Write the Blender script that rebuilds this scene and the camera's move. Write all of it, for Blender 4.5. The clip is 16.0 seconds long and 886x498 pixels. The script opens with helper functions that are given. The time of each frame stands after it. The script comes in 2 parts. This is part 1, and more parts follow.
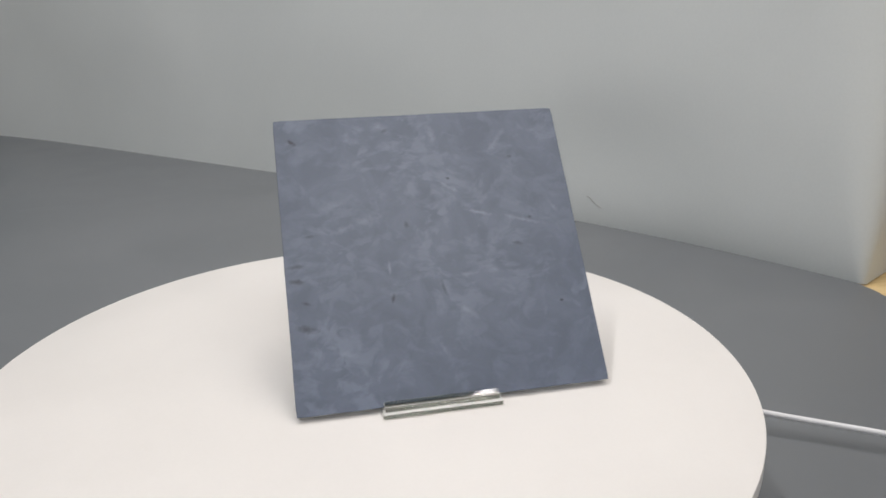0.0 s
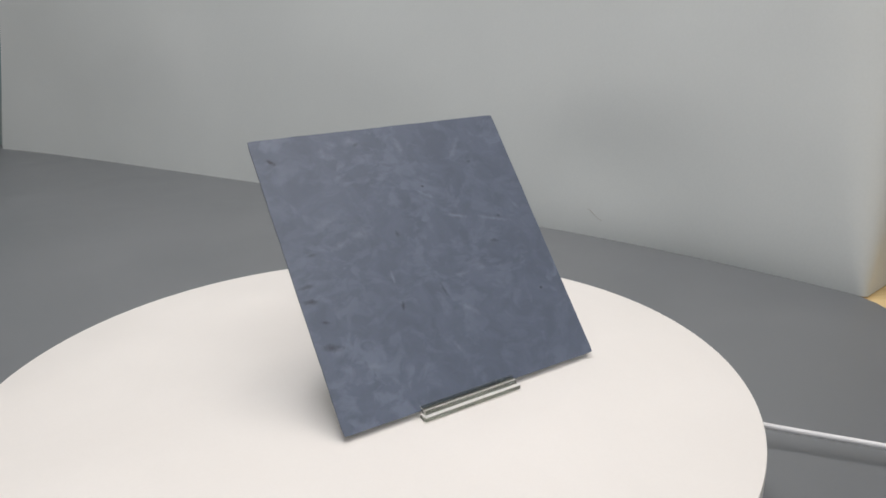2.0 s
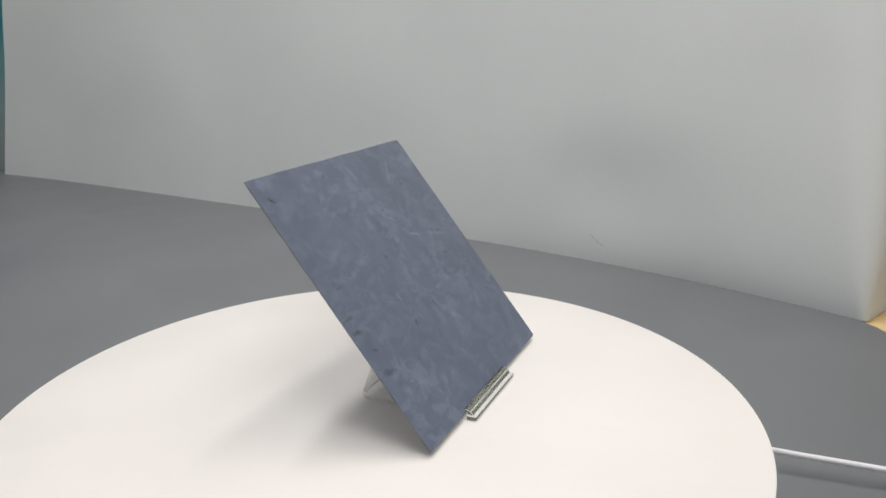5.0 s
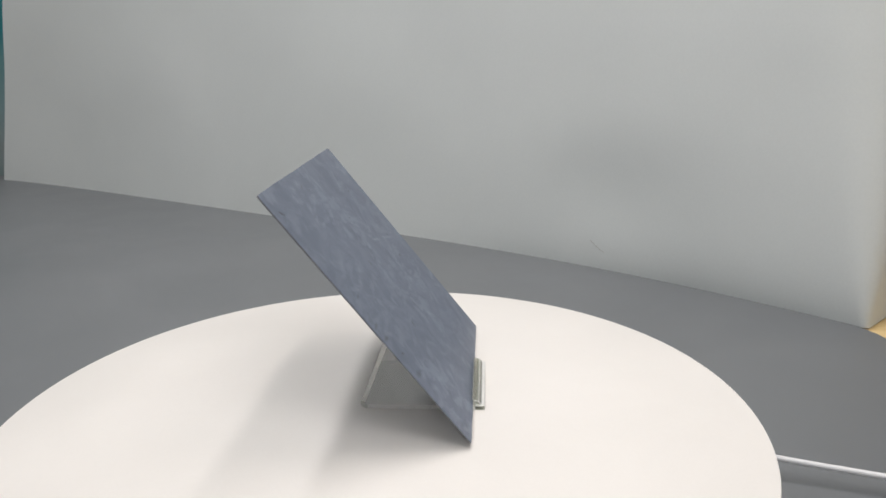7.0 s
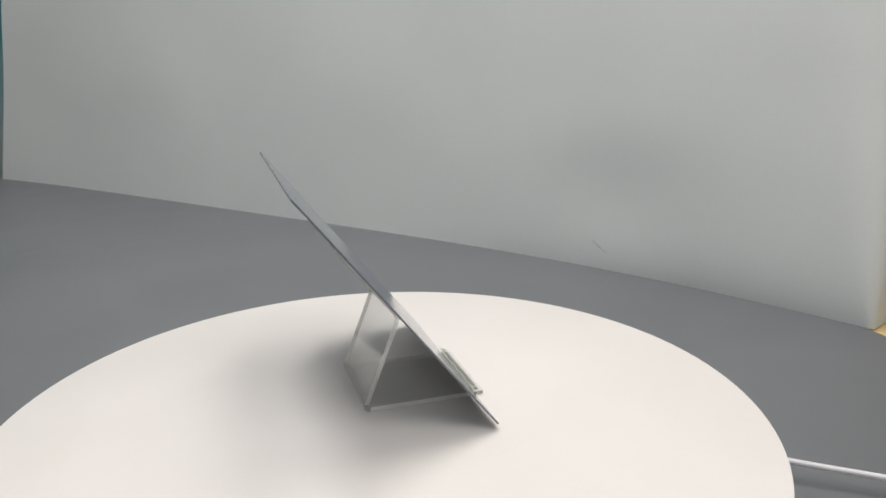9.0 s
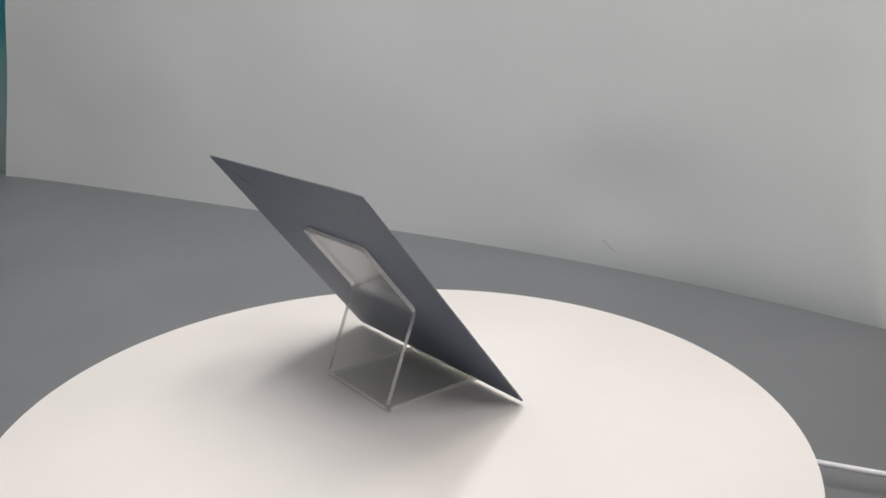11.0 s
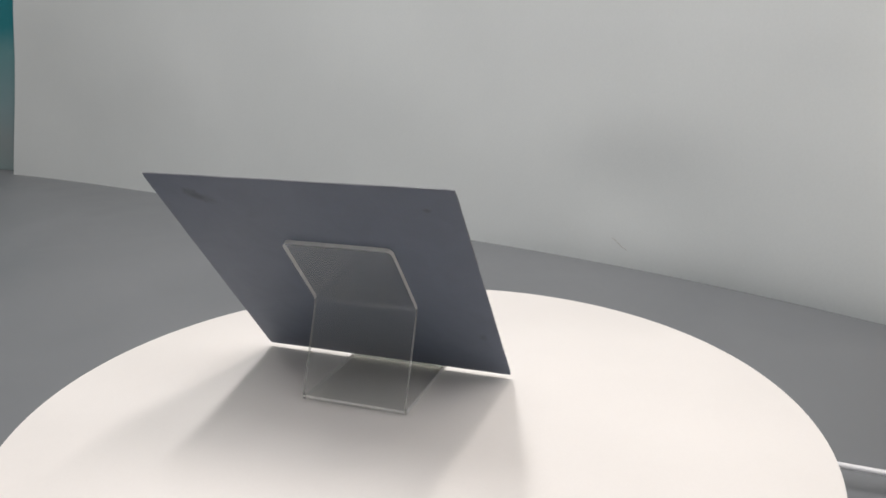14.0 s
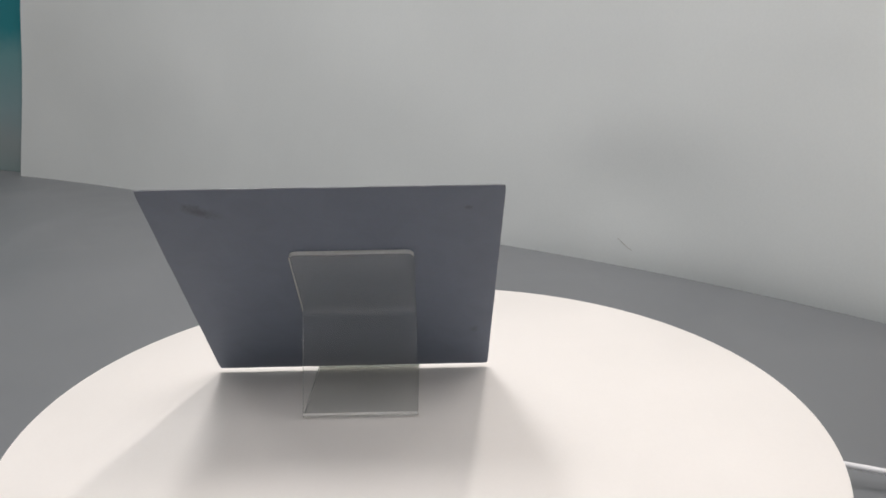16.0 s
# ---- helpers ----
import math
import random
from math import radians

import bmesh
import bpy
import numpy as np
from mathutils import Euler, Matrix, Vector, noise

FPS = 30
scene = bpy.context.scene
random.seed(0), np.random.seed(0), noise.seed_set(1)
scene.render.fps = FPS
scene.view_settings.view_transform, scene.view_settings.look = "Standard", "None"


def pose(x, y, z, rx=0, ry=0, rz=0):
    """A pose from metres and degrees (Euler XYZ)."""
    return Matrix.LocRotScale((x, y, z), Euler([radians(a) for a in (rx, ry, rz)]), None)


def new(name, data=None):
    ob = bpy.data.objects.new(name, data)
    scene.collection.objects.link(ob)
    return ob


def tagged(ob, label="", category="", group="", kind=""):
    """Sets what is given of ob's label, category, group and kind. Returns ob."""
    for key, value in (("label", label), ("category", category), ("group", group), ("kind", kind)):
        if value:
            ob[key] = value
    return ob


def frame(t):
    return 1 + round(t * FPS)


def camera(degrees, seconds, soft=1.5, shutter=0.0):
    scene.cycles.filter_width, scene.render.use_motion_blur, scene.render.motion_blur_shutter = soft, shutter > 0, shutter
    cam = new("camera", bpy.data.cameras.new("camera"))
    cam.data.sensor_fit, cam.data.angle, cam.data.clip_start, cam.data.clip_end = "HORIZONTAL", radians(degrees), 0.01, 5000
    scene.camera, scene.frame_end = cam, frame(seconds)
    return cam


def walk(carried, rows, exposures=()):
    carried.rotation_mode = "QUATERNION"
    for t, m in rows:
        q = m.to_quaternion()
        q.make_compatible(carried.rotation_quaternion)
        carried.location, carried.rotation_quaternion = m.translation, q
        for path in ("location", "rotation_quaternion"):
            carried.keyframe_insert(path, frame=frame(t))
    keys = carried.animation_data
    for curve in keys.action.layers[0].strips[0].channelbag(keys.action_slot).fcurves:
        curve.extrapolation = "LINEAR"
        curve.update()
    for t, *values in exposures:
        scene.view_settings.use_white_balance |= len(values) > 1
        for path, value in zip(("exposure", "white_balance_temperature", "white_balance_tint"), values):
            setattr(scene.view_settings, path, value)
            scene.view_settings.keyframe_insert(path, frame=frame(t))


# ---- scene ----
CAM_ROWS = (
    (0.0, -0.0022, -0.4682, 0.2421, -6.957, -18.755, -1.018),
    (0.5, -0.0001, -0.4683, 0.2439, -6.845, -18.470, -1.162),
    (1.0, 0.0008, -0.4678, 0.2436, -6.783, -18.243, -1.266),
    (1.5, 0.0007, -0.4682, 0.2428, -6.840, -17.973, -1.104),
    (2.0, -0.0017, -0.4701, 0.2431, -6.844, -17.796, -1.088),
    (2.5, -0.0033, -0.4720, 0.2441, -6.965, -17.596, -1.084),
    (3.0, -0.0045, -0.4734, 0.2453, -7.095, -17.389, -1.175),
    (3.5, -0.0065, -0.4748, 0.2459, -7.124, -16.958, -1.041),
    (4.0, -0.0087, -0.4767, 0.2461, -7.123, -16.456, -1.014),
    (6.5, -0.0131, -0.4738, 0.2469, -7.196, -15.648, -0.978),
    (7.0, -0.0138, -0.4739, 0.2463, -7.247, -15.474, -0.927),
    (7.5, -0.0147, -0.4733, 0.2454, -7.286, -15.422, -0.952),
    (8.0, -0.0157, -0.4721, 0.2444, -7.320, -15.371, -0.913),
    (8.5, -0.0169, -0.4700, 0.2437, -7.342, -15.375, -0.866),
    (9.0, -0.0179, -0.4666, 0.2430, -7.358, -15.397, -0.792),
    (11.5, -0.0349, -0.4570, 0.2373, -7.439, -15.404, -0.511),
    (12.0, -0.0362, -0.4543, 0.2360, -7.330, -15.395, -0.600),
    (12.5, -0.0360, -0.4526, 0.2356, -7.185, -15.400, -0.630),
    (13.0, -0.0353, -0.4514, 0.2354, -7.082, -15.434, -0.620),
    (13.5, -0.0349, -0.4510, 0.2356, -7.006, -15.464, -0.628),
    (14.0, -0.0349, -0.4514, 0.2358, -6.956, -15.463, -0.634),
    (14.5, -0.0358, -0.4521, 0.2361, -6.860, -15.480, -0.686),
    (15.0, -0.0362, -0.4523, 0.2361, -6.757, -15.454, -0.688),
    (15.5, -0.0361, -0.4529, 0.2360, -6.675, -15.428, -0.689),
    (16.0, -0.0364, -0.4539, 0.2357, -6.584, -15.380, -0.776),
)


def eye(x, y, z, yaw, pitch, roll):
    return pose(x, y, z, 0, 0, yaw) @ pose(0, 0, 0, 90 + pitch) @ pose(0, 0, 0, 0, 0, roll)


cam = camera(61.3, 16.0, soft=1.65)
walk(cam, [(t, eye(*v)) for t, *v in CAM_ROWS], exposures=[(0.0, -0.10, 6500, 9.5), (2.0, -0.09, 6510, 9.5), (4.0, 0.02, 6520, 9.3), (7.0, 0.02, 6540, 9.0), (8.7, -0.03, 6550, 8.8), (11.4, -0.09, 6580, 10.4), (12.2, -0.04, 6580, 10.4), (13.5, 0.06, 6580, 10.4), (16.0, 0.04, 6580, 10.6)])

# ---- light: strips in the ceiling, and unseen panels added as fill ----
world = bpy.data.worlds.new("room_air")
world.use_nodes = True
world.node_tree.nodes["Background"].inputs["Color"].default_value = (0.80, 0.88, 1.0, 1)
world.node_tree.nodes["Background"].inputs["Strength"].default_value = 0.05
scene.world = world
CEIL = 1.78
LAMP = (1.0, 0.978, 0.980)


def strip_or_fill(x, y, width, length, watts, turn=0, color=LAMP):
    d = bpy.data.lights.new("strip_or_fill", "AREA")
    d.shape, d.size, d.size_y, d.energy, d.color = "RECTANGLE", width, length, watts, color
    ob = new("strip_or_fill", d)
    ob.location, ob.rotation_euler = (x, y, CEIL - 0.03), (0, 0, radians(turn))


# two long narrow strips over the far side, side by side
strip_or_fill(0.33, 0.42, 0.07, 0.90, 7.6, -19, (1.0, 0.935, 0.905))
strip_or_fill(-0.33, 0.38, 0.08, 0.90, 13.0, -19)
# unseen panel added over the near side, for the sheen on the tile
strip_or_fill(0.45, -0.95, 1.20, 0.90, 14.5)
# unseen fill panels added to brighten the right, the left and the card
strip_or_fill(0.85, 0.05, 0.60, 0.80, 3.6, 0, (1.0, 0.93, 0.90))
strip_or_fill(-1.05, -0.75, 0.60, 0.60, 1.4)
strip_or_fill(-1.45, 1.00, 0.60, 0.60, 6.8)
# far narrow strip, mirrored as a streak in the stand's riser
strip_or_fill(-2.12, -3.90, 0.05, 2.40, 0.7, -28)
# unseen fill added far behind the camera, to lift the near shadows
strip_or_fill(0.60, -4.00, 0.60, 1.20, 28)

# ---- materials ----
DISC_R, DISC_T = 0.2564, 0.014
TABLE_Z = -0.0944


def material(name, rough=0.5, metal=0.0, ior=1.45):
    m = bpy.data.materials.new(name)
    m.use_nodes = True
    b = m.node_tree.nodes["Principled BSDF"]
    b.inputs["Roughness"].default_value, b.inputs["Metallic"].default_value = rough, metal
    b.inputs["IOR"].default_value = ior
    return m, m.node_tree.nodes, m.node_tree.links, b


def noise_node(nodes, links, scale, detail=4, rough=0.55, distort=0.0, coord=None):
    n = nodes.new("ShaderNodeTexNoise")
    n.inputs["Scale"].default_value, n.inputs["Detail"].default_value = scale, detail
    n.inputs["Roughness"].default_value, n.inputs["Distortion"].default_value = rough, distort
    if coord is not None:
        links.new(coord, n.inputs["Vector"])
    return n


def ramp(nodes, links, source, stops):
    r = nodes.new("ShaderNodeValToRGB")
    while len(r.color_ramp.elements) < len(stops):
        r.color_ramp.elements.new(0.5)
    for e, (p, c) in zip(r.color_ramp.elements, stops):
        e.position, e.color = p, (*c, 1) if len(c) == 3 else c
    links.new(source, r.inputs["Fac"])
    return r


def mix(nodes, links, fac, a, b, kind="MIX"):
    m = nodes.new("ShaderNodeMix")
    m.data_type, m.blend_type = "RGBA", kind
    for key, v in ((0, fac), (6, a), (7, b)):
        if isinstance(v, (int, float)):
            m.inputs[key].default_value = v
        elif isinstance(v, tuple):
            m.inputs[key].default_value = (*v, 1)
        else:
            links.new(v, m.inputs[key])
    return m.outputs[2]


def maths(nodes, links, op, a, b=None, c=None):
    m = nodes.new("ShaderNodeMath")
    m.operation = op
    for i, v in enumerate((a, b, c)):
        if v is None:
            continue
        if isinstance(v, (int, float)):
            m.inputs[i].default_value = v
        else:
            links.new(v, m.inputs[i])
    return m.outputs[0]


def bump(nodes, links, b, height, strength, distance):
    n = nodes.new("ShaderNodeBump")
    n.inputs["Strength"].default_value, n.inputs["Distance"].default_value = strength, distance
    links.new(height, n.inputs["Height"])
    links.new(n.outputs[0], b.inputs["Normal"])


def plain(name, c1, c2, scale, rough, relief=0.0, fine=600, metal=0.0):
    """A paint or plastic: two close tones in soft patches, and a fine grain."""
    m, nodes, links, b = material(name, rough, metal)
    co = nodes.new("ShaderNodeTexCoord").outputs["Object"]
    big = noise_node(nodes, links, scale, 5, 0.6, 0.3, co)
    small = noise_node(nodes, links, fine, 3, 0.6, 0, co)
    f = maths(nodes, links, "MULTIPLY_ADD", small.outputs[0], 0.3, maths(nodes, links, "MULTIPLY", big.outputs[0], 0.8))
    r = ramp(nodes, links, f, [(0.35, c1), (0.75, c2)])
    links.new(r.outputs[0], b.inputs["Base Color"])
    rr = ramp(nodes, links, big.outputs[0], [(0.3, (rough * 0.85,) * 3), (0.7, (min(1, rough * 1.15),) * 3)])
    links.new(rr.outputs[0], b.inputs["Roughness"])
    if relief:
        bump(nodes, links, b, small.outputs[0], relief, 0.0004)
    return m


M_DISC = plain("disc_white_laminate", (0.818, 0.790, 0.758), (0.858, 0.830, 0.798), 9, 0.42, 0.05)
M_RIM = plain("rim_white_edge", (0.74, 0.73, 0.71), (0.80, 0.79, 0.77), 30, 0.4)
M_BASE = plain("base_white_plastic", (0.72, 0.72, 0.71), (0.78, 0.78, 0.77), 20, 0.45)
M_MAT = plain("grey_mat_vinyl", (0.164, 0.175, 0.186), (0.198, 0.209, 0.220), 5, 0.5, 0.15, 900)
M_CARD = plain("white_card", (0.606, 0.640, 0.640), (0.666, 0.699, 0.698), 2.2, 0.55, 0.08, 300)
M_CABLE = plain("cable_white_pvc", (0.76, 0.76, 0.78), (0.82, 0.82, 0.84), 60, 0.35)
M_ROOM = plain("room_paint", (0.66, 0.67, 0.67), (0.74, 0.75, 0.75), 1.2, 0.8)
M_CEIL = plain("ceiling_paint", (0.76, 0.76, 0.75), (0.82, 0.82, 0.81), 1.5, 0.9)
M_FLOOR = plain("floor_vinyl", (0.26, 0.26, 0.25), (0.34, 0.33, 0.32), 3, 0.5)
M_LEG = plain("leg_steel_paint", (0.30, 0.30, 0.31), (0.36, 0.36, 0.37), 8, 0.4)
M_SCRATCH = plain("scratch_grey", (0.34, 0.33, 0.30), (0.44, 0.43, 0.40), 80, 0.7)


def wood_material():
    m, nodes, links, b = material("table_pale_wood", 0.42)
    tc = nodes.new("ShaderNodeTexCoord").outputs["Object"]
    mp = nodes.new("ShaderNodeMapping")
    mp.inputs["Scale"].default_value = (1.5, 22, 8)
    links.new(tc, mp.inputs["Vector"])
    grain = noise_node(nodes, links, 3.0, 8, 0.65, 1.2, mp.outputs[0])
    r = ramp(nodes, links, grain.outputs[0], [(0.3, (0.55, 0.36, 0.14)), (0.55, (0.74, 0.55, 0.27)), (0.75, (0.80, 0.64, 0.38))])
    links.new(r.outputs[0], b.inputs["Base Color"])
    bump(nodes, links, b, grain.outputs[0], 0.15, 0.0006)
    return m


M_WOOD = wood_material()


def board_print():
    """A printed card: teal above, fading into a dull grey below."""
    m, nodes, links, b = material("teal_print", 0.6)
    co = nodes.new("ShaderNodeTexCoord").outputs["Object"]
    sep = nodes.new("ShaderNodeSeparateXYZ")
    links.new(co, sep.inputs[0])
    n = noise_node(nodes, links, 14, 4, 0.6, 0.4, co)
    h = maths(nodes, links, "MULTIPLY_ADD", n.outputs[0], 0.05, sep.outputs[2])
    r = ramp(nodes, links, h, [(0.0, (0.19, 0.26, 0.26)), (0.10, (0.25, 0.295, 0.30)), (0.20, (0.21, 0.31, 0.33)),
                               (0.34, (0.13, 0.29, 0.31)), (0.42, (0.015, 0.20, 0.235)), (0.9, (0.010, 0.165, 0.20))])
    links.new(r.outputs[0], b.inputs["Base Color"])
    return m


M_TEAL = board_print()

# (across, up, half length, half width, turn in degrees, depth of tone) of nicks and smudges on the tile's face
NICKS = ((-0.0885, 0.1835, 0.0030, 0.0013, -35, 0.75), (-0.0890, 0.0535, 0.0062, 0.0022, -12, 0.55), (-0.0935, 0.0850, 0.0050, 0.0016, -8, 0.60),
         (-0.0930, 0.0950, 0.0060, 0.0012, 4, 0.45), (-0.0880, 0.0700, 0.0030, 0.0010, -20, 0.5), (0.0150, 0.1500, 0.0013, 0.0009, -30, 0.8),
         (-0.0180, 0.1180, 0.0016, 0.0022, 10, 0.55), (-0.0330, 0.0680, 0.0012, 0.0032, -20, 0.6), (0.0790, 0.0560, 0.0011, 0.0009, 0, 0.85),
         (0.0010, 0.0720, 0.0011, 0.0055, 12, 0.4), (0.0560, 0.0990, 0.0040, 0.0012, -18, 0.4), (0.0620, 0.1640, 0.0016, 0.0010, 0, 0.5),
         (-0.0250, 0.1890, 0.0030, 0.0012, 25, 0.4), (0.0680, 0.1170, 0.0012, 0.0009, 0, 0.5), (-0.0830, 0.1150, 0.0040, 0.0010, 6, 0.35))
BACK_NICKS = ((0.0690, 0.1830, 0.0100, 0.0040, 28, 0.5), (-0.0800, 0.1830, 0.0020, 0.0015, 0, 0.4), (-0.0880, 0.0500, 0.003, 0.004, 0, 0.3))


# rubbed strokes on the face, their sheen painted as pale colour: middle, half length, half width, turn, strength
SHEEN_STROKES = ((0.0150, 0.1432, 0.0075, 0.0016, -32, 0.55), (0.0327, 0.1233, 0.0094, 0.0015, -17, 0.75), (0.0638, 0.1153, 0.0129, 0.0014, -17, 0.60),
           (-0.0275, 0.1917, 0.0072, 0.0037, -23, 0.40), (0.0081, 0.1836, 0.0082, 0.0028, -79, 0.45), (0.0537, 0.1764, 0.0119, 0.0022, -130, 0.45),
           (-0.0441, 0.1229, 0.0091, 0.0048, 4, 0.50), (-0.0600, 0.1180, 0.0090, 0.0024, 17, 0.45), (-0.0330, 0.0890, 0.0049, 0.0011, -90, 0.60),
           (0.0176, 0.0801, 0.0074, 0.0017, 1, 0.40), (-0.0045, 0.0313, 0.0054, 0.0016, -67, 0.40), (0.0139, 0.0560, 0.0091, 0.0019, -38, 0.40),
           (-0.0675, 0.0354, 0.0094, 0.0018, -15, 0.35), (-0.0661, 0.1352, 0.0090, 0.0029, 18, 0.35), (0.0348, 0.0836, 0.0050, 0.0077, -11, 0.22),
           (0.0867, 0.1232, 0.0047, 0.0016, -54, 0.35))


def slate_material():
    """Honed blue-grey stone, rubbed in short strokes whose sheen is painted pale, with dark nicks."""
    m, nodes, links, b = material("slate_blue_grey", 0.5, 0.0, 1.5)
    tc = nodes.new("ShaderNodeTexCoord").outputs["Object"]
    sep = nodes.new("ShaderNodeSeparateXYZ")
    links.new(tc, sep.inputs[0])
    # a cloudy ground, and the sheen of rubbed strokes painted pale: noise stretched in three directions and bent by a
    # larger noise
    warp = noise_node(nodes, links, 16, 3, 0.5, 0, tc)
    off = nodes.new("ShaderNodeVectorMath")
    off.operation = "SCALE"
    off.inputs[3].default_value = 0.04
    links.new(warp.outputs["Color"], off.inputs[0])
    add = nodes.new("ShaderNodeVectorMath")
    add.operation = "ADD"
    links.new(tc, add.inputs[0])
    links.new(off.outputs[0], add.inputs[1])
    patches = noise_node(nodes, links, 42, 5, 0.58, 1.1, tc)
    broad = noise_node(nodes, links, 11, 3, 0.5, 0.6, tc)
    tone = maths(nodes, links, "MULTIPLY_ADD", broad.outputs[0], 0.25, maths(nodes, links, "MULTIPLY", patches.outputs[0], 0.75))
    col = ramp(nodes, links, tone, [(0.38, SLATE[0]), (0.46, SLATE[1]), (0.52, SLATE[2]), (0.62, SLATE[3])]).outputs[0]
    sheen_film = None
    for turn, scale in ((62, (15, 22, 40)), (-48, (16, 25, 40)), (18, (19, 24, 40))):
        mp = nodes.new("ShaderNodeMapping")
        mp.inputs["Rotation"].default_value = (0, 0, radians(turn))
        mp.inputs["Scale"].default_value = scale
        links.new(add.outputs[0], mp.inputs["Vector"])
        n = noise_node(nodes, links, 2.9, 4, 0.5, 0.35, mp.outputs[0])
        edge = ramp(nodes, links, n.outputs[0], [(0.55, (0, 0, 0)), (0.66, (1, 1, 1))]).outputs[0]
        sheen_film = edge if sheen_film is None else maths(nodes, links, "MAXIMUM", sheen_film, edge)
    sheen_film = maths(nodes, links, "MULTIPLY", sheen_film, maths(nodes, links, "MULTIPLY", ramp(nodes, links, broad.outputs[0], [(0.38, (0.35,) * 3), (0.60, (1,) * 3)]).outputs[0], 1.0))
    col = mix(nodes, links, maths(nodes, links, "MULTIPLY", sheen_film, 0.38), col, SLATE[4])
    back = ramp(nodes, links, patches.outputs[0], [(0.3, SLATE[5]), (0.7, SLATE[6])]).outputs[0]
    front = maths(nodes, links, "GREATER_THAN", sep.outputs[2], -0.0006)
    col = mix(nodes, links, front, back, col)
    # the cut sides are greyer than the faces
    side = maths(nodes, links, "MULTIPLY", maths(nodes, links, "LESS_THAN", sep.outputs[2], -0.0002), maths(nodes, links, "GREATER_THAN", sep.outputs[2], -0.0011))
    col = mix(nodes, links, side, col, (0.180, 0.190, 0.212))
    grain = noise_node(nodes, links, 420, 3, 0.6, 0, tc)
    col = mix(nodes, links, 0.05, col, grain.outputs["Color"], "OVERLAY")
    ragged = noise_node(nodes, links, 190, 4, 0.7, 0.5, tc)
    dark = (0.030, 0.033, 0.042)
    pale = None
    for side, marks, paint, soft_from in ((front, SHEEN_STROKES, (0.37, 0.425, 0.53), -0.7), (front, NICKS, dark, 0.0),
                                          (maths(nodes, links, "SUBTRACT", 1.0, front), BACK_NICKS, dark, 0.0)):
        for u, v, a, w, turn, depth in marks:
            mp = nodes.new("ShaderNodeMapping")
            mp.vector_type = "TEXTURE"
            mp.inputs["Location"].default_value = (u, v, 0)
            mp.inputs["Rotation"].default_value = (0, 0, radians(turn))
            mp.inputs["Scale"].default_value = (a, w, 1)
            links.new(tc, mp.inputs["Vector"])
            ln = nodes.new("ShaderNodeVectorMath")
            ln.operation = "LENGTH"
            links.new(mp.outputs[0], ln.inputs[0])
            d = maths(nodes, links, "MULTIPLY_ADD", ragged.outputs[0], 2.6, maths(nodes, links, "SUBTRACT", ln.outputs["Value"], 1.3))
            f = nodes.new("ShaderNodeMapRange")
            f.interpolation_type = "SMOOTHSTEP"
            f.inputs["From Min"].default_value, f.inputs["From Max"].default_value = soft_from, 1.5
            f.inputs["To Min"].default_value, f.inputs["To Max"].default_value = depth, 0.0
            links.new(d, f.inputs["Value"])
            share = maths(nodes, links, "MULTIPLY", f.outputs[0], side)
            if marks is SHEEN_STROKES:  # rubbed smooth, with part of the sheen painted in pale
                pale = share if pale is None else maths(nodes, links, "MAXIMUM", pale, share)
                share = maths(nodes, links, "MULTIPLY", share, 0.6)
            col = mix(nodes, links, share, col, paint)
    links.new(col, b.inputs["Base Color"])
    # honed stone: dull when faced, a clear sheen towards grazing
    lw = nodes.new("ShaderNodeLayerWeight")
    lw.inputs[0].default_value = 0.5
    graze = maths(nodes, links, "MULTIPLY", front, maths(nodes, links, "POWER", lw.outputs["Facing"], 8.0))
    rr = ramp(nodes, links, tone, [(0.38, (0.42,) * 3), (0.62, (0.37,) * 3)])
    rubbed = mix(nodes, links, maths(nodes, links, "MAXIMUM", sheen_film, pale), rr.outputs[0], (0.32, 0.32, 0.32))
    rough = mix(nodes, links, front, (0.55, 0.55, 0.55), rubbed)
    links.new(mix(nodes, links, graze, rough, (0.03, 0.03, 0.03)), b.inputs["Roughness"])
    b.inputs["Specular IOR Level"].default_value = 0.46
    bump(nodes, links, b, grain.outputs[0], 0.03, 0.0001)
    return m


SLATE = ((0.116, 0.140, 0.194), (0.124, 0.150, 0.206), (0.131, 0.158, 0.217), (0.142, 0.170, 0.233), (0.245, 0.290, 0.382), (0.128, 0.149, 0.197), (0.141, 0.164, 0.215))
M_SLATE = slate_material()


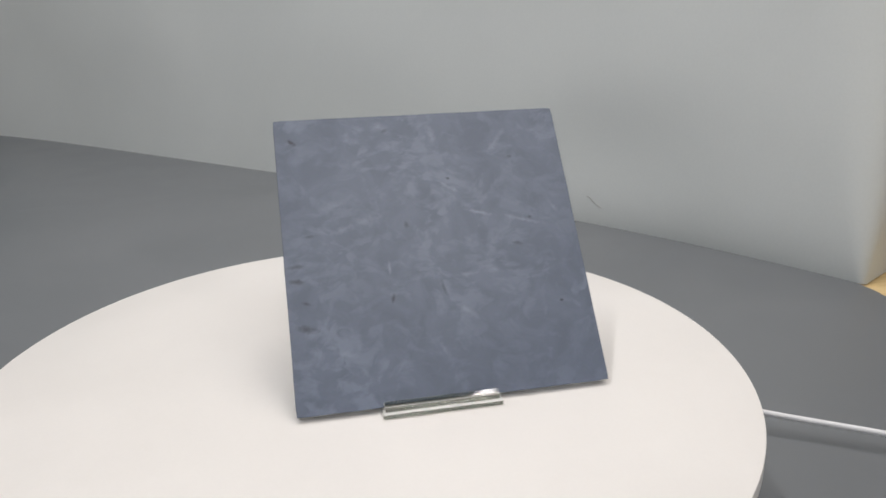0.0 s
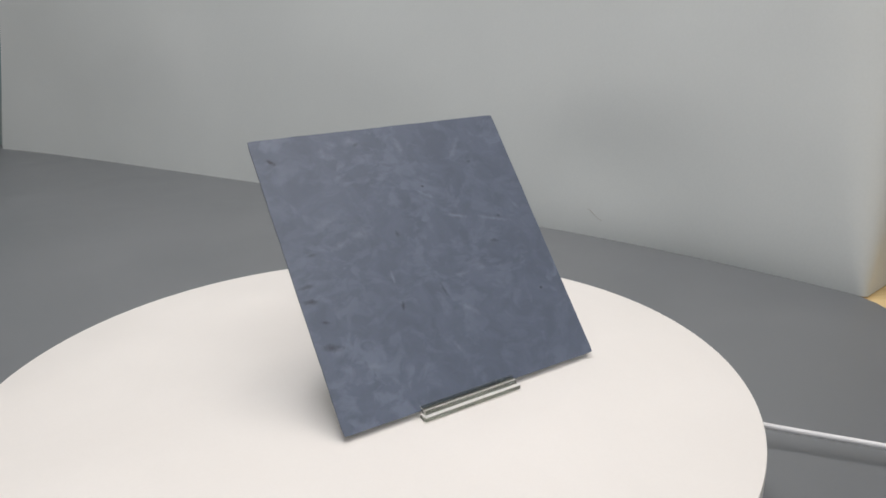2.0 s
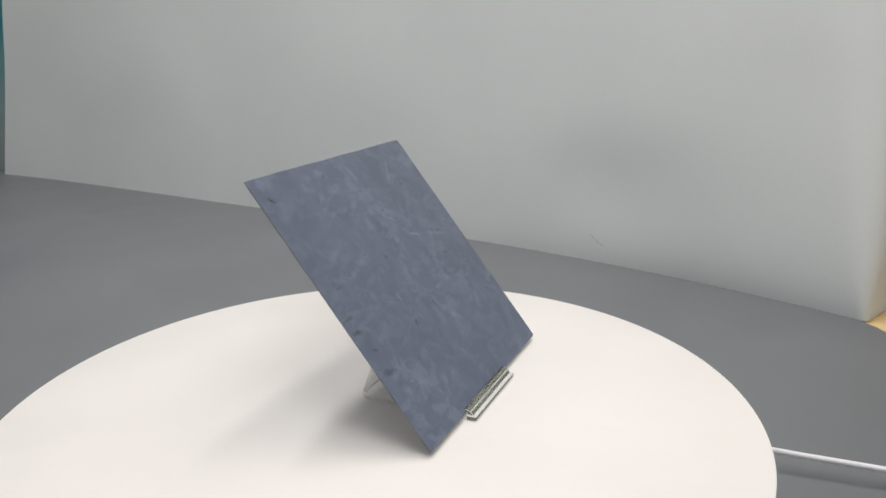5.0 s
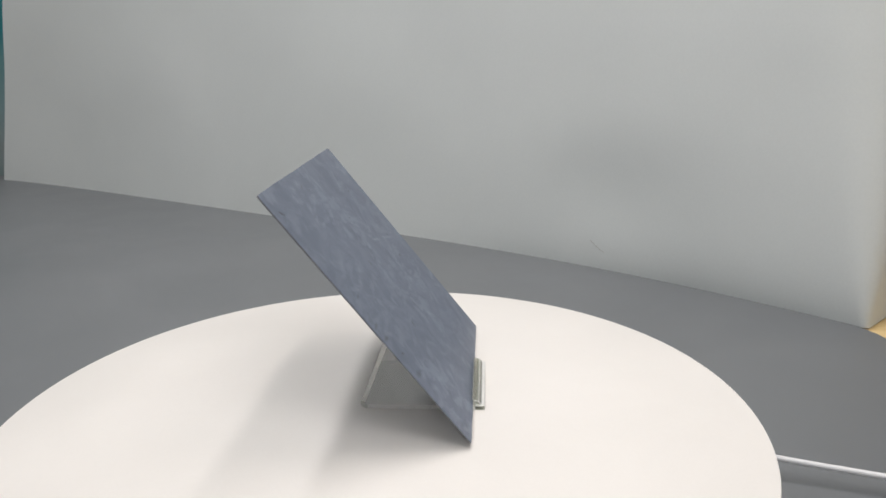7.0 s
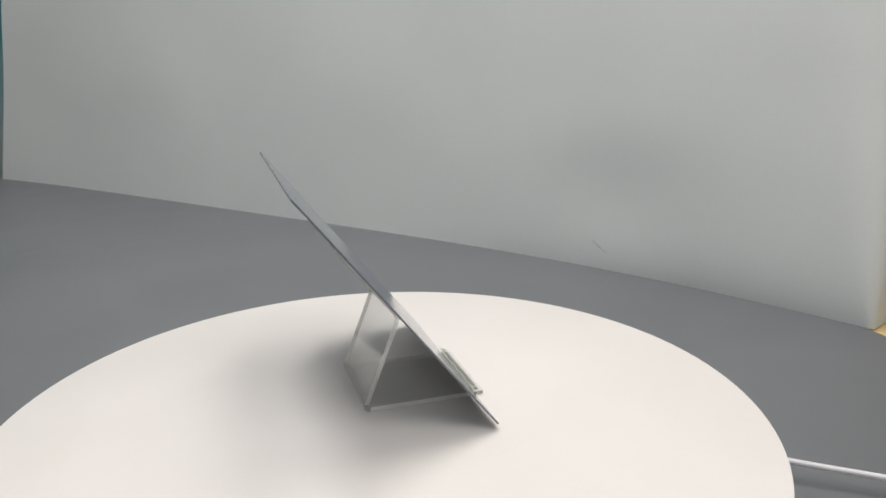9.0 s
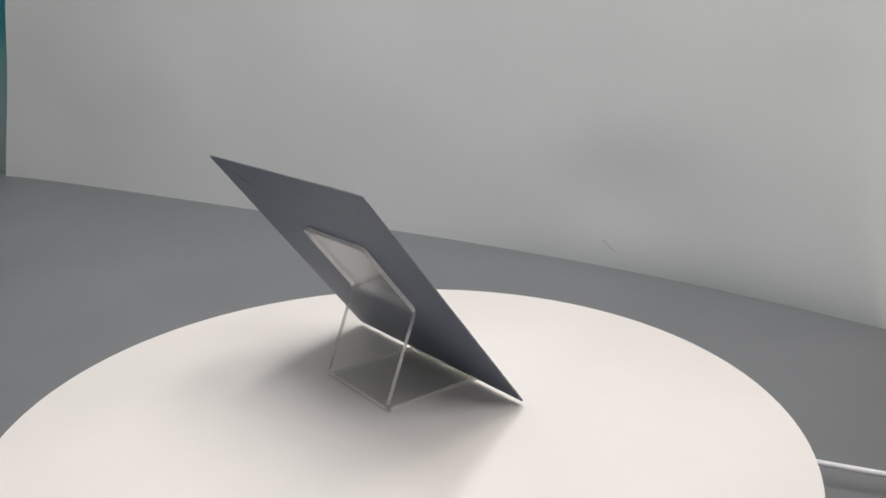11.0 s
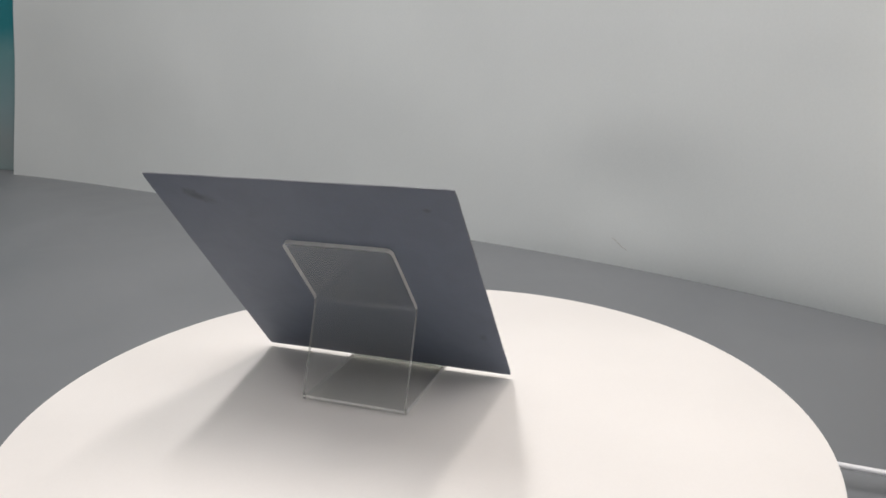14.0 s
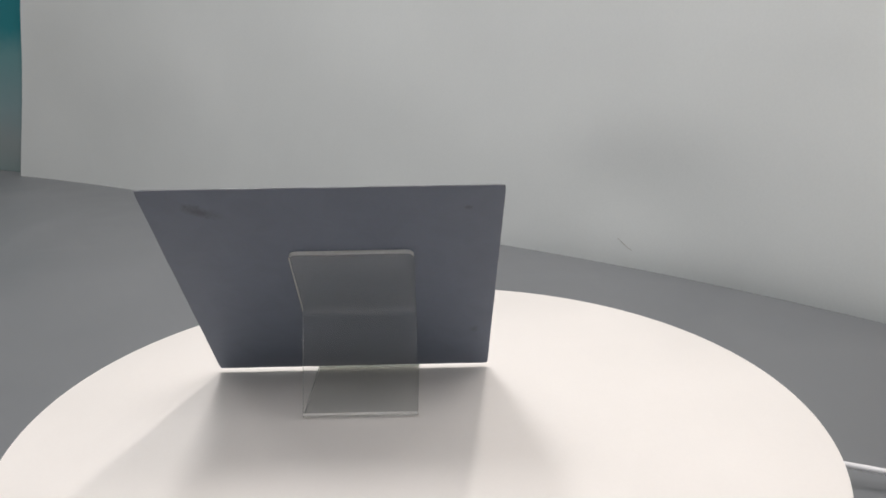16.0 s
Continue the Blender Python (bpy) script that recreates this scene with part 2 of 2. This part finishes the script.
def acrylic(name, tint, bloom, rough, scale=240, spread=0.25, mirror=0.04):
    """Clear acrylic sheet: passes light with a faint grey tint, mirrors more towards grazing; bloom is a white diffuse
    share, which on cut edges paints in light piped through the sheet.
    """
    m = bpy.data.materials.new(name)
    m.use_nodes = True
    nodes, links = m.node_tree.nodes, m.node_tree.links
    nodes.remove(nodes["Principled BSDF"])
    co = nodes.new("ShaderNodeTexCoord").outputs["Object"]
    n = noise_node(nodes, links, scale, 4, 0.7, 0, co)
    clear, d, tl = nodes.new("ShaderNodeBsdfTransparent"), nodes.new("ShaderNodeBsdfDiffuse"), nodes.new("ShaderNodeBsdfTranslucent")
    clear.inputs[0].default_value = (*tint, 1)
    for k in (d, tl):
        k.inputs[0].default_value = (0.95, 0.95, 0.93, 1)
    half, body, out = (nodes.new("ShaderNodeMixShader") for _ in range(3))
    half.inputs[0].default_value = 0.25
    links.new(d.outputs[0], half.inputs[1])
    links.new(tl.outputs[0], half.inputs[2])
    links.new(ramp(nodes, links, n.outputs[0], [(0.3, (bloom * (1 - spread),) * 3), (0.7, (min(1, bloom * (1 + spread)),) * 3)]).outputs[0], body.inputs[0])
    links.new(clear.outputs[0], body.inputs[1])
    links.new(half.outputs[0], body.inputs[2])
    gloss, lw = nodes.new("ShaderNodeBsdfGlossy"), nodes.new("ShaderNodeLayerWeight")
    gloss.inputs["Roughness"].default_value = rough
    lw.inputs[0].default_value = 0.5
    links.new(maths(nodes, links, "MULTIPLY_ADD", maths(nodes, links, "POWER", lw.outputs["Facing"], 5.0), 0.95 - mirror, mirror), out.inputs[0])
    links.new(body.outputs[0], out.inputs[1])
    links.new(gloss.outputs[0], out.inputs[2])
    links.new(out.outputs[0], nodes["Material Output"].inputs[0])
    return m


def solid_acrylic():
    """Thick acrylic seen through its edge: refracts, so that it gathers dark and light from around it; its olive tint
    paints in more of the dark reflections.
    """
    m, nodes, links, b = material("acrylic_solid", 0.04, 0.0, 1.49)
    # olive tint stands in for dark surroundings mirrored inside the acrylic
    b.inputs["Base Color"].default_value = (0.74, 0.755, 0.70, 1)
    b.inputs["Transmission Weight"].default_value = 1.0
    co = nodes.new("ShaderNodeTexCoord").outputs["Object"]
    n = noise_node(nodes, links, 300, 3, 0.6, 0, co)
    links.new(ramp(nodes, links, n.outputs[0], [(0.35, (0.02,) * 3), (0.75, (0.14,) * 3)]).outputs[0], b.inputs["Roughness"])
    clear, out = nodes.new("ShaderNodeBsdfTransparent"), nodes.new("ShaderNodeMixShader")
    clear.inputs[0].default_value = (0.80, 0.81, 0.76, 1)
    out.inputs[0].default_value = 0.35
    links.new(b.outputs[0], out.inputs[1])
    links.new(clear.outputs[0], out.inputs[2])
    links.new(out.outputs[0], nodes["Material Output"].inputs[0])
    return m


# near-white cut edge: the light gathered by the sheet, painted as colour
M_EDGE_GLOW = acrylic("acrylic_cut_edge_glow", (0.90, 0.90, 0.87), 0.93, 0.12, 300, 0.10, 0.08)
M_CLEAR = acrylic("acrylic_clear", (0.986, 0.990, 0.988), 0.030, 0.03, 240, 0.05)
M_SIDE = acrylic("acrylic_polished_edge", (0.80, 0.83, 0.80), 0.45, 0.06, 420, 0.15, 0.22)
M_SOLID = solid_acrylic()


# ---- building helpers ----
def part(name, bm, mats, parent=None, label=""):
    me = bpy.data.meshes.new(name)
    bmesh.ops.recalc_face_normals(bm, faces=bm.faces)
    bm.to_mesh(me)
    bm.free()
    for m in mats if isinstance(mats, (list, tuple)) else [mats]:
        me.materials.append(m)
    ob = new(name, me)
    if parent is not None:
        ob.parent = parent
    return tagged(ob, label)


def box(x0, x1, y0, y1, z0, z1, bevel=0.0):
    bm = bmesh.new()
    bmesh.ops.create_cube(bm, size=1)
    for v in bm.verts:
        v.co = Vector((x0 + (v.co.x + 0.5) * (x1 - x0), y0 + (v.co.y + 0.5) * (y1 - y0), z0 + (v.co.z + 0.5) * (z1 - z0)))
    if bevel:
        bmesh.ops.bevel(bm, geom=list(bm.edges), offset=bevel, segments=3, profile=0.5, affect="EDGES")
    return bm


def lathe(profile, steps=160):
    """Turns (radius, height) pairs round the z axis, closed at both ends."""
    bm = bmesh.new()
    rings = [[bm.verts.new((r * math.cos(2 * math.pi * i / steps), r * math.sin(2 * math.pi * i / steps), z)) for i in range(steps)] for r, z in profile]
    for a, b in zip(rings, rings[1:]):
        for i in range(steps):
            j = (i + 1) % steps
            bm.faces.new((a[i], a[j], b[j], b[i]))
    bm.faces.new(rings[0][::-1])
    bm.faces.new(rings[-1])
    return bm


def smooth(ob, angle=40):
    for p in ob.data.polygons:
        p.use_smooth = True
    ob.data.set_sharp_from_angle(angle=radians(angle))
    return ob


def pipe(points, radius, sides=14):
    """A round cord through the points, with closed ends."""
    bm, rings = bmesh.new(), []
    pts = [Vector(p) for p in points]
    for i, p in enumerate(pts):
        d = (pts[min(i + 1, len(pts) - 1)] - pts[max(i - 1, 0)]).normalized()
        a = d.cross(Vector((0, 0, 1))).normalized()
        b = a.cross(d)
        rings.append([bm.verts.new(p + radius * (math.cos(2 * math.pi * k / sides) * a + math.sin(2 * math.pi * k / sides) * b)) for k in range(sides)])
    for r, s in zip(rings, rings[1:]):
        for k in range(sides):
            bm.faces.new((r[k], r[(k + 1) % sides], s[(k + 1) % sides], s[k]))
    bm.faces.new(rings[0][::-1])
    bm.faces.new(rings[-1])
    return bm


def curve_points(ctrl, n):
    """A smooth line through control points (Catmull-Rom)."""
    out, p = [], [Vector(c) for c in (ctrl[0], *ctrl, ctrl[-1])]
    for i in range(1, len(p) - 2):
        for k in range(n):
            t = k / n
            out.append(0.5 * (2 * p[i] + (p[i + 1] - p[i - 1]) * t + (2 * p[i - 1] - 5 * p[i] + 4 * p[i + 1] - p[i + 2]) * t * t
                              + (3 * p[i] - p[i - 1] - 3 * p[i + 1] + p[i + 2]) * t ** 3))
    return out + [p[-2]]


# ---- the room that closes the place ----
def room():
    x0, x1, y0, y1, z0, z1, w = -3.4, 3.2, -5.6, 3.2, -0.84, CEIL, 0.12
    for name, b in (("wall_north", (x0, x1, y1, y1 + w, z0, z1)), ("wall_south", (x0, x1, y0 - w, y0, z0, z1)),
                    ("wall_west", (x0 - w, x0, y0 - w, y1 + w, z0, z1)), ("wall_east", (x1, x1 + w, y0 - w, y1 + w, z0, z1))):
        tagged(part(name, box(*b), M_ROOM), "plain pale painted wall of the room", "wall", kind="structure")
    tagged(part("floor", box(x0 - w, x1 + w, y0 - w, y1 + w, z0 - 0.1, z0), M_FLOOR), "grey vinyl floor under the table", "floor", kind="structure")
    tagged(part("ceiling", box(x0 - w, x1 + w, y0 - w, y1 + w, z1, z1 + 0.1), M_CEIL), "white painted ceiling above the table", "ceiling", kind="structure")


room()


# ---- table, grey mat, boards ----
def table():
    t = tagged(new("table"), "pale varnished wooden table under a grey mat", "table")
    t.location = (0.0, 0.55, -0.84)
    top = TABLE_Z - 0.003 + 0.84
    part("tabletop", box(-1.5, 1.35, -1.35, 1.55, top - 0.03, top, 0.003), M_WOOD, t)
    for x in (-1.4, 1.25):
        for y in (-1.25, 1.45):
            part("leg", box(x - 0.03, x + 0.03, y - 0.03, y + 0.03, 0, top - 0.03, 0.004), M_LEG, t, "grey painted steel leg")


def mat():
    """A thin vinyl sheet; its right edge wanders a little."""
    bm = bmesh.new()
    n = 60
    top, bot = [], []
    for i in range(n + 1):
        y = -0.72 + 2.72 * i / n
        xr = 0.5985 + 0.0025 * math.sin(9 * y) - max(0, y - 0.306) * 0.5
        top.append((bm.verts.new((-1.42, y, TABLE_Z)), bm.verts.new((xr - 0.002, y, TABLE_Z)), bm.verts.new((xr, y, TABLE_Z - 0.001))))
        bot.append((bm.verts.new((-1.42, y, TABLE_Z - 0.003)), bm.verts.new((xr, y, TABLE_Z - 0.003))))
    for i in range(n):
        a, b, c, d = top[i], top[i + 1], bot[i], bot[i + 1]
        for f in ((a[0], a[1], b[1], b[0]), (a[1], a[2], b[2], b[1]), (a[2], c[1], d[1], b[2]), (c[1], c[0], d[0], d[1]), (c[0], a[0], b[0], d[0])):
            bm.faces.new(f)
    for t, b in ((top[0], bot[0]), (top[-1], bot[-1])):
        bm.faces.new((t[0], t[1], t[2], b[1], b[0]))
    tagged(smooth(part("desk_mat", bm, M_MAT), 30), "mid-grey matt vinyl mat laid over the table", "mat")


WALL = (0.9261, -0.8374, -0.1218, -0.2759, -0.2143)


def wall_y(x):
    return sum(c * x ** k for k, c in enumerate(WALL))


def backdrop():
    """A tall white card, gently curved in plan, leaning back; past the mat's edge it is folded away along the table."""
    bm, n, h, thick = bmesh.new(), 240, 1.0, 0.003
    rows, end = 24, 0.598
    flap, flap_away = Vector((0.83, 0.56, 0)).normalized(), Vector((-0.56, 0.83, 0)).normalized()

    def main(x, s):
        slope = sum(k * c * x ** (k - 1) for k, c in enumerate(WALL) if k)
        away = Vector((-slope, 1, 0)).normalized()
        up = Vector((0, 0, math.cos(radians(10)))) + away * math.sin(radians(10))
        out = away * math.cos(radians(10)) - Vector((0, 0, math.sin(radians(10))))
        wave = (0.008 * noise.noise(Vector((x * 3.2, s * 3.6, 0.3))) + 0.0015 * noise.noise(Vector((x * 9, s * 8, 2.1)))) * max(0, min(1, s / 0.2))
        wave += 0.009 * math.exp(-((x - 0.37) / 0.085) ** 2 - ((s - 0.12) / 0.08) ** 2)
        wave -= 0.011 * (1 - math.exp(-s / 0.032)) * max(0.0, min(1.0, (x - 0.05) / 0.4))  # its foot is tucked in towards the fold
        return Vector((x, wall_y(x), TABLE_Z)) + up * s + out * wave, out

    front, back = [], []
    columns = [(i / n, None) for i in range(n + 1)]
    columns += [(None, t) for t in (0.1, 0.2, 0.3, 0.4, 0.5, 0.6, 0.7, 0.8, 0.9, 1.0)] + [(None, 1.0 + k) for k in range(1, 16)]
    for x, t in columns:
        f, b = [], []
        for j in range(rows + 1):
            s = h * (j / rows) ** 1.5
            r = min(0.095, 0.006 + 0.22 * s)  # the fold opens upwards
            if t is None:
                p, out = main(-0.936 + (end - r + 0.936) * x, s)
            else:
                (a, out_a), (c, _) = main(end - r, s), main(end, s)
                e = c + flap * r * 1.5
                k = min(1.0, t)
                p = a * (1 - k) ** 2 + c * 2 * k * (1 - k) + e * k * k + flap * max(0.0, t - 1.0) * 0.02
                out = (out_a * (1 - k) + flap_away * k).normalized()
                p.z -= 0.0015 * k if j == 0 else 0
            f.append(bm.verts.new(p))
            b.append(bm.verts.new(p + out * thick))
        front.append(f)
        back.append(b)
    n = len(columns) - 1
    for i in range(n):
        for j in range(rows):
            bm.faces.new((front[i][j], front[i + 1][j], front[i + 1][j + 1], front[i][j + 1]))
            bm.faces.new((back[i][j], back[i][j + 1], back[i + 1][j + 1], back[i + 1][j]))
        for j in (0, rows):
            bm.faces.new((front[i][j], front[i + 1][j], back[i + 1][j], back[i][j]))
    for i in (0, n):
        for j in range(rows):
            bm.faces.new((front[i][j], front[i][j + 1], back[i][j + 1], back[i][j]))
    ob = tagged(new("backdrop"), "tall white card backdrop leaning behind the turntable", "backdrop")
    smooth(part("card", bm, M_CARD, ob), 30)
    # a short hair-like scratch low on the card
    pts = []
    for k in range(9):
        x = 0.350 + 0.0022 * k
        p, out = main(x, 0.0415 - 0.0019 * k + 0.0007 * math.sin(k * 0.9))
        pts.append(p - out * 0.0003)
    part("scratch", pipe(pts, 0.00035, 6), M_SCRATCH, ob, "fine grey scratch")


def teal_board():
    ob = part("printed_board", box(-0.55, 0.55, 0, 0.006, 0.0, 1.0, 0.001), M_TEAL)
    ob.location, ob.rotation_euler = (-1.165, 1.862, TABLE_Z), (radians(-10), 0, radians(-32.3))
    tagged(ob, "teal printed board fading to grey, standing behind the card", "board")


table()
mat()
backdrop()
teal_board()


# ---- turntable ----
def turntable():
    t = tagged(new("turntable"), "round white motorised turntable with a smooth top", "turntable")
    t.location = (0, 0, TABLE_Z)
    up = -TABLE_Z
    smooth(part("base", lathe([(0.120, 0.0), (0.125, 0.003), (0.125, 0.066), (0.121, 0.070), (0.060, 0.0705), (0.060, up - DISC_T)]), M_BASE, t), 30)
    e = 0.0009
    prof = [(DISC_R - 0.004, up - DISC_T), (DISC_R - e, up - DISC_T + 0.001), (DISC_R, up - DISC_T + 0.002), (DISC_R, up - e), (DISC_R - e * 0.3, up - e * 0.3), (DISC_R - e, up)]
    bm = lathe(prof, 256)
    bm.faces.ensure_lookup_table()
    for f in bm.faces:
        f.material_index = 0 if f.calc_center_median().z > up - 0.0002 else 1
    disc = smooth(part("disc", bm, [M_DISC, M_RIM], t, "flat white rotating disc"), 40)
    return t, disc


TURNTABLE, DISC = turntable()


def cable():
    ctrl = [(0.118, 0.118, TABLE_Z + 0.040), (0.19, 0.086, TABLE_Z + 0.032), (0.25, 0.050, TABLE_Z + 0.022), (0.317, 0.0165, TABLE_Z + 0.0168), (0.390, -0.0215, TABLE_Z + 0.0150),
            (0.46, -0.058, TABLE_Z + 0.012), (0.54, -0.085, TABLE_Z + 0.0035), (0.62, -0.13, TABLE_Z + 0.0022), (0.80, -0.20, TABLE_Z - 0.001), (1.05, -0.25, TABLE_Z - 0.0006)]
    tagged(smooth(part("power_cable", pipe(curve_points(ctrl, 8), 0.0024), M_CABLE)), "thin white power cable running out from the turntable", "cable")


cable()

# ---- tile and its stand: built in the turntable's space at zero turn ----
TILT = 37.94
TILE_AT = Vector((0.0506, -0.0644, 0.0))
STAND_AT = Vector((0.0395, -0.0300, 0.0))


def slate_tile():
    """A thin square slab; face along +z of its mesh, lower edge on y = 0."""
    bm, n, w, h, t = bmesh.new(), 40, 0.2, 0.2011, 0.0012
    outline = []
    for k in range(4 * n):
        side, s = k // n, (k % n) / n
        x, y = ((-w / 2 + w * s, 0), (w / 2, h * s), (w / 2 - w * s, h), (-w / 2, h - h * s))[side]
        d = 0.0002 * noise.noise(Vector((x * 130, y * 130, 1.7))) + 0.00025 * noise.noise(Vector((x * 40, y * 40, 5.1)))
        c = Vector((x, y - h / 2, 0))
        outline.append(Vector((x, y, 0)) + c.normalized() * (d - (0.0006 if k % n == 0 else 0)))
    mid = Vector((0, h / 2, 0))
    loops = []
    for inset, z in ((0.0004, 0.0), (0.0, -0.0003), (0.0, -t + 0.0003), (0.0004, -t)):
        loops.append([bm.verts.new(p + (mid - p).normalized() * inset + Vector((0, 0, z))) for p in outline])
    m = len(outline)
    for a, b in zip(loops, loops[1:]):
        for i in range(m):
            bm.faces.new((a[i], a[(i + 1) % m], b[(i + 1) % m], b[i]))
    bm.faces.new(loops[0])
    bm.faces.new(loops[-1][::-1])
    ob = tagged(part("slate_tile", bm, M_SLATE), "square blue-grey slate tile on an acrylic stand, sheen of its rubbed strokes painted pale", "tile")
    return ob


# the mesh's +z is the tile's face, +y runs up it
TILE_TURN = pose(0, 0, 0.0032) @ pose(0, 0, 0, 90 - TILT, 0, 0) @ pose(0, 0, 0.0012)


def display_stand():
    """One bent acrylic strip: foot plate, riser, backrest, and a lip glued before the tile."""
    s = tagged(new("display_stand"), "clear bent acrylic display stand holding the slate tile", "display stand")
    half, th = 0.0375, 0.0030
    sa, ca = math.sin(radians(TILT)), math.cos(radians(TILT))

    y0, z0 = TILE_AT.y, 0.0033

    def on_tile(v, n):
        return Vector((y0 + v * sa + n * ca, z0 + v * ca - n * sa))

    # the middle line of the strip, with rounded bends
    corners = [Vector((-0.0664, 0.0018)), Vector((0.0128, 0.0018)), on_tile(0.0815, 0.0018), on_tile(0.1450, 0.0018)]
    path = [corners[0]]
    for a, c, b in zip(corners, corners[1:], corners[2:]):
        p, q = c + (a - c).normalized() * 0.0042, c + (b - c).normalized() * 0.0042
        path += [p * (1 - t) ** 2 + c * 2 * t * (1 - t) + q * t * t for t in (0, 0.17, 0.33, 0.5, 0.67, 0.83, 1)]
    last = corners[-1] - corners[-2]
    path += [corners[-1] - last.normalized() * d for d in (0.0045, 0.0034, 0.0023, 0.0012, 0.0005, 0.0)]
    bm, rings, r = bmesh.new(), [], 0.0045
    for i, p in enumerate(path):
        d = (path[min(i + 1, len(path) - 1)] - path[max(i - 1, 0)]).normalized()
        side = Vector((-d.y, d.x)) * th / 2
        gap = max(0.0, r - (corners[-1] - p).length)
        w = half - r + math.sqrt(max(0.0, r * r - gap * gap))
        rings.append([bm.verts.new((x, q.x - STAND_AT.y, q.y)) for x, q in ((-w, p - side), (w, p - side), (w, p + side), (-w, p + side))])
    for i, (a, b) in enumerate(zip(rings, rings[1:])):
        for k in range(4):
            bm.faces.new((a[k], a[(k + 1) % 4], b[(k + 1) % 4], b[k])).material_index = (0, 1 if i > 10 or i == 0 else 3 if i < 7 else 2)[k % 2]
    # the thin bright line of light along the lower bend, painted as a white face
    for a, b in zip(rings[5:6], rings[6:7]):
        bm.faces.get((a[0], a[1], b[1], b[0])).material_index = 1
    for ring, mi in ((rings[0], 0), (rings[-1], 1)):
        bm.faces.new(ring).material_index = mi
    part("bent_sheet", bm, [M_CLEAR, M_EDGE_GLOW, M_SIDE, M_SOLID], s)
    # the lip: a narrow strip with a slanted top
    def k(n, z):
        return (y0 + n / ca + (z - z0) * sa / ca, z)
    quad = [k(-0.0054, 0.0035), k(-0.0026, 0.0035), k(-0.0026, 0.0074), k(-0.0054, 0.0060)]
    for name, section, w, label in (("lip", quad, half - 0.0012, "narrow clear acrylic lip"),
                                    ("ledge", [(-0.0733, 0.0003), (-0.0665, 0.0003), (-0.0665, 0.0033), (-0.0733, 0.0033)], half, "thick front edge of the acrylic")):
        bm = bmesh.new()
        l = [bm.verts.new((-w, y - STAND_AT.y, z)) for y, z in section]
        q = [bm.verts.new((w, y - STAND_AT.y, z)) for y, z in section]
        bm.faces.new(l)
        bm.faces.new(q[::-1])
        for a in range(4):
            b = (a + 1) % 4
            bm.faces.new((l[a], q[a], q[b], l[b]))
        bmesh.ops.bevel(bm, geom=list(bm.edges), offset=0.0003, segments=1, affect="EDGES")
        bmesh.ops.recalc_face_normals(bm, faces=list(bm.faces))
        # upward faces take the white edge material: light caught on top, painted in
        for f in bm.faces:
            f.material_index = 1 if f.normal.z > 0.3 and (name == "ledge" or f.calc_area() < 6e-5) else 0
        part(name, bm, [M_SOLID, M_EDGE_GLOW], s, label)
    return s


TILE = slate_tile()
STAND = display_stand()


def motions():
    turn = [(0.5 * k, 5.05 + 10.593 * 0.5 * k) for k in range(33)]
    walk(DISC, [(t, pose(0, 0, 0, 0, 0, a)) for t, a in turn])
    walk(STAND, [(t, pose(0, 0, 0, 0, 0, a) @ Matrix.Translation(STAND_AT)) for t, a in turn])
    walk(TILE, [(t, pose(0, 0, 0, 0, 0, a) @ Matrix.Translation(TILE_AT) @ TILE_TURN) for t, a in turn])


motions()
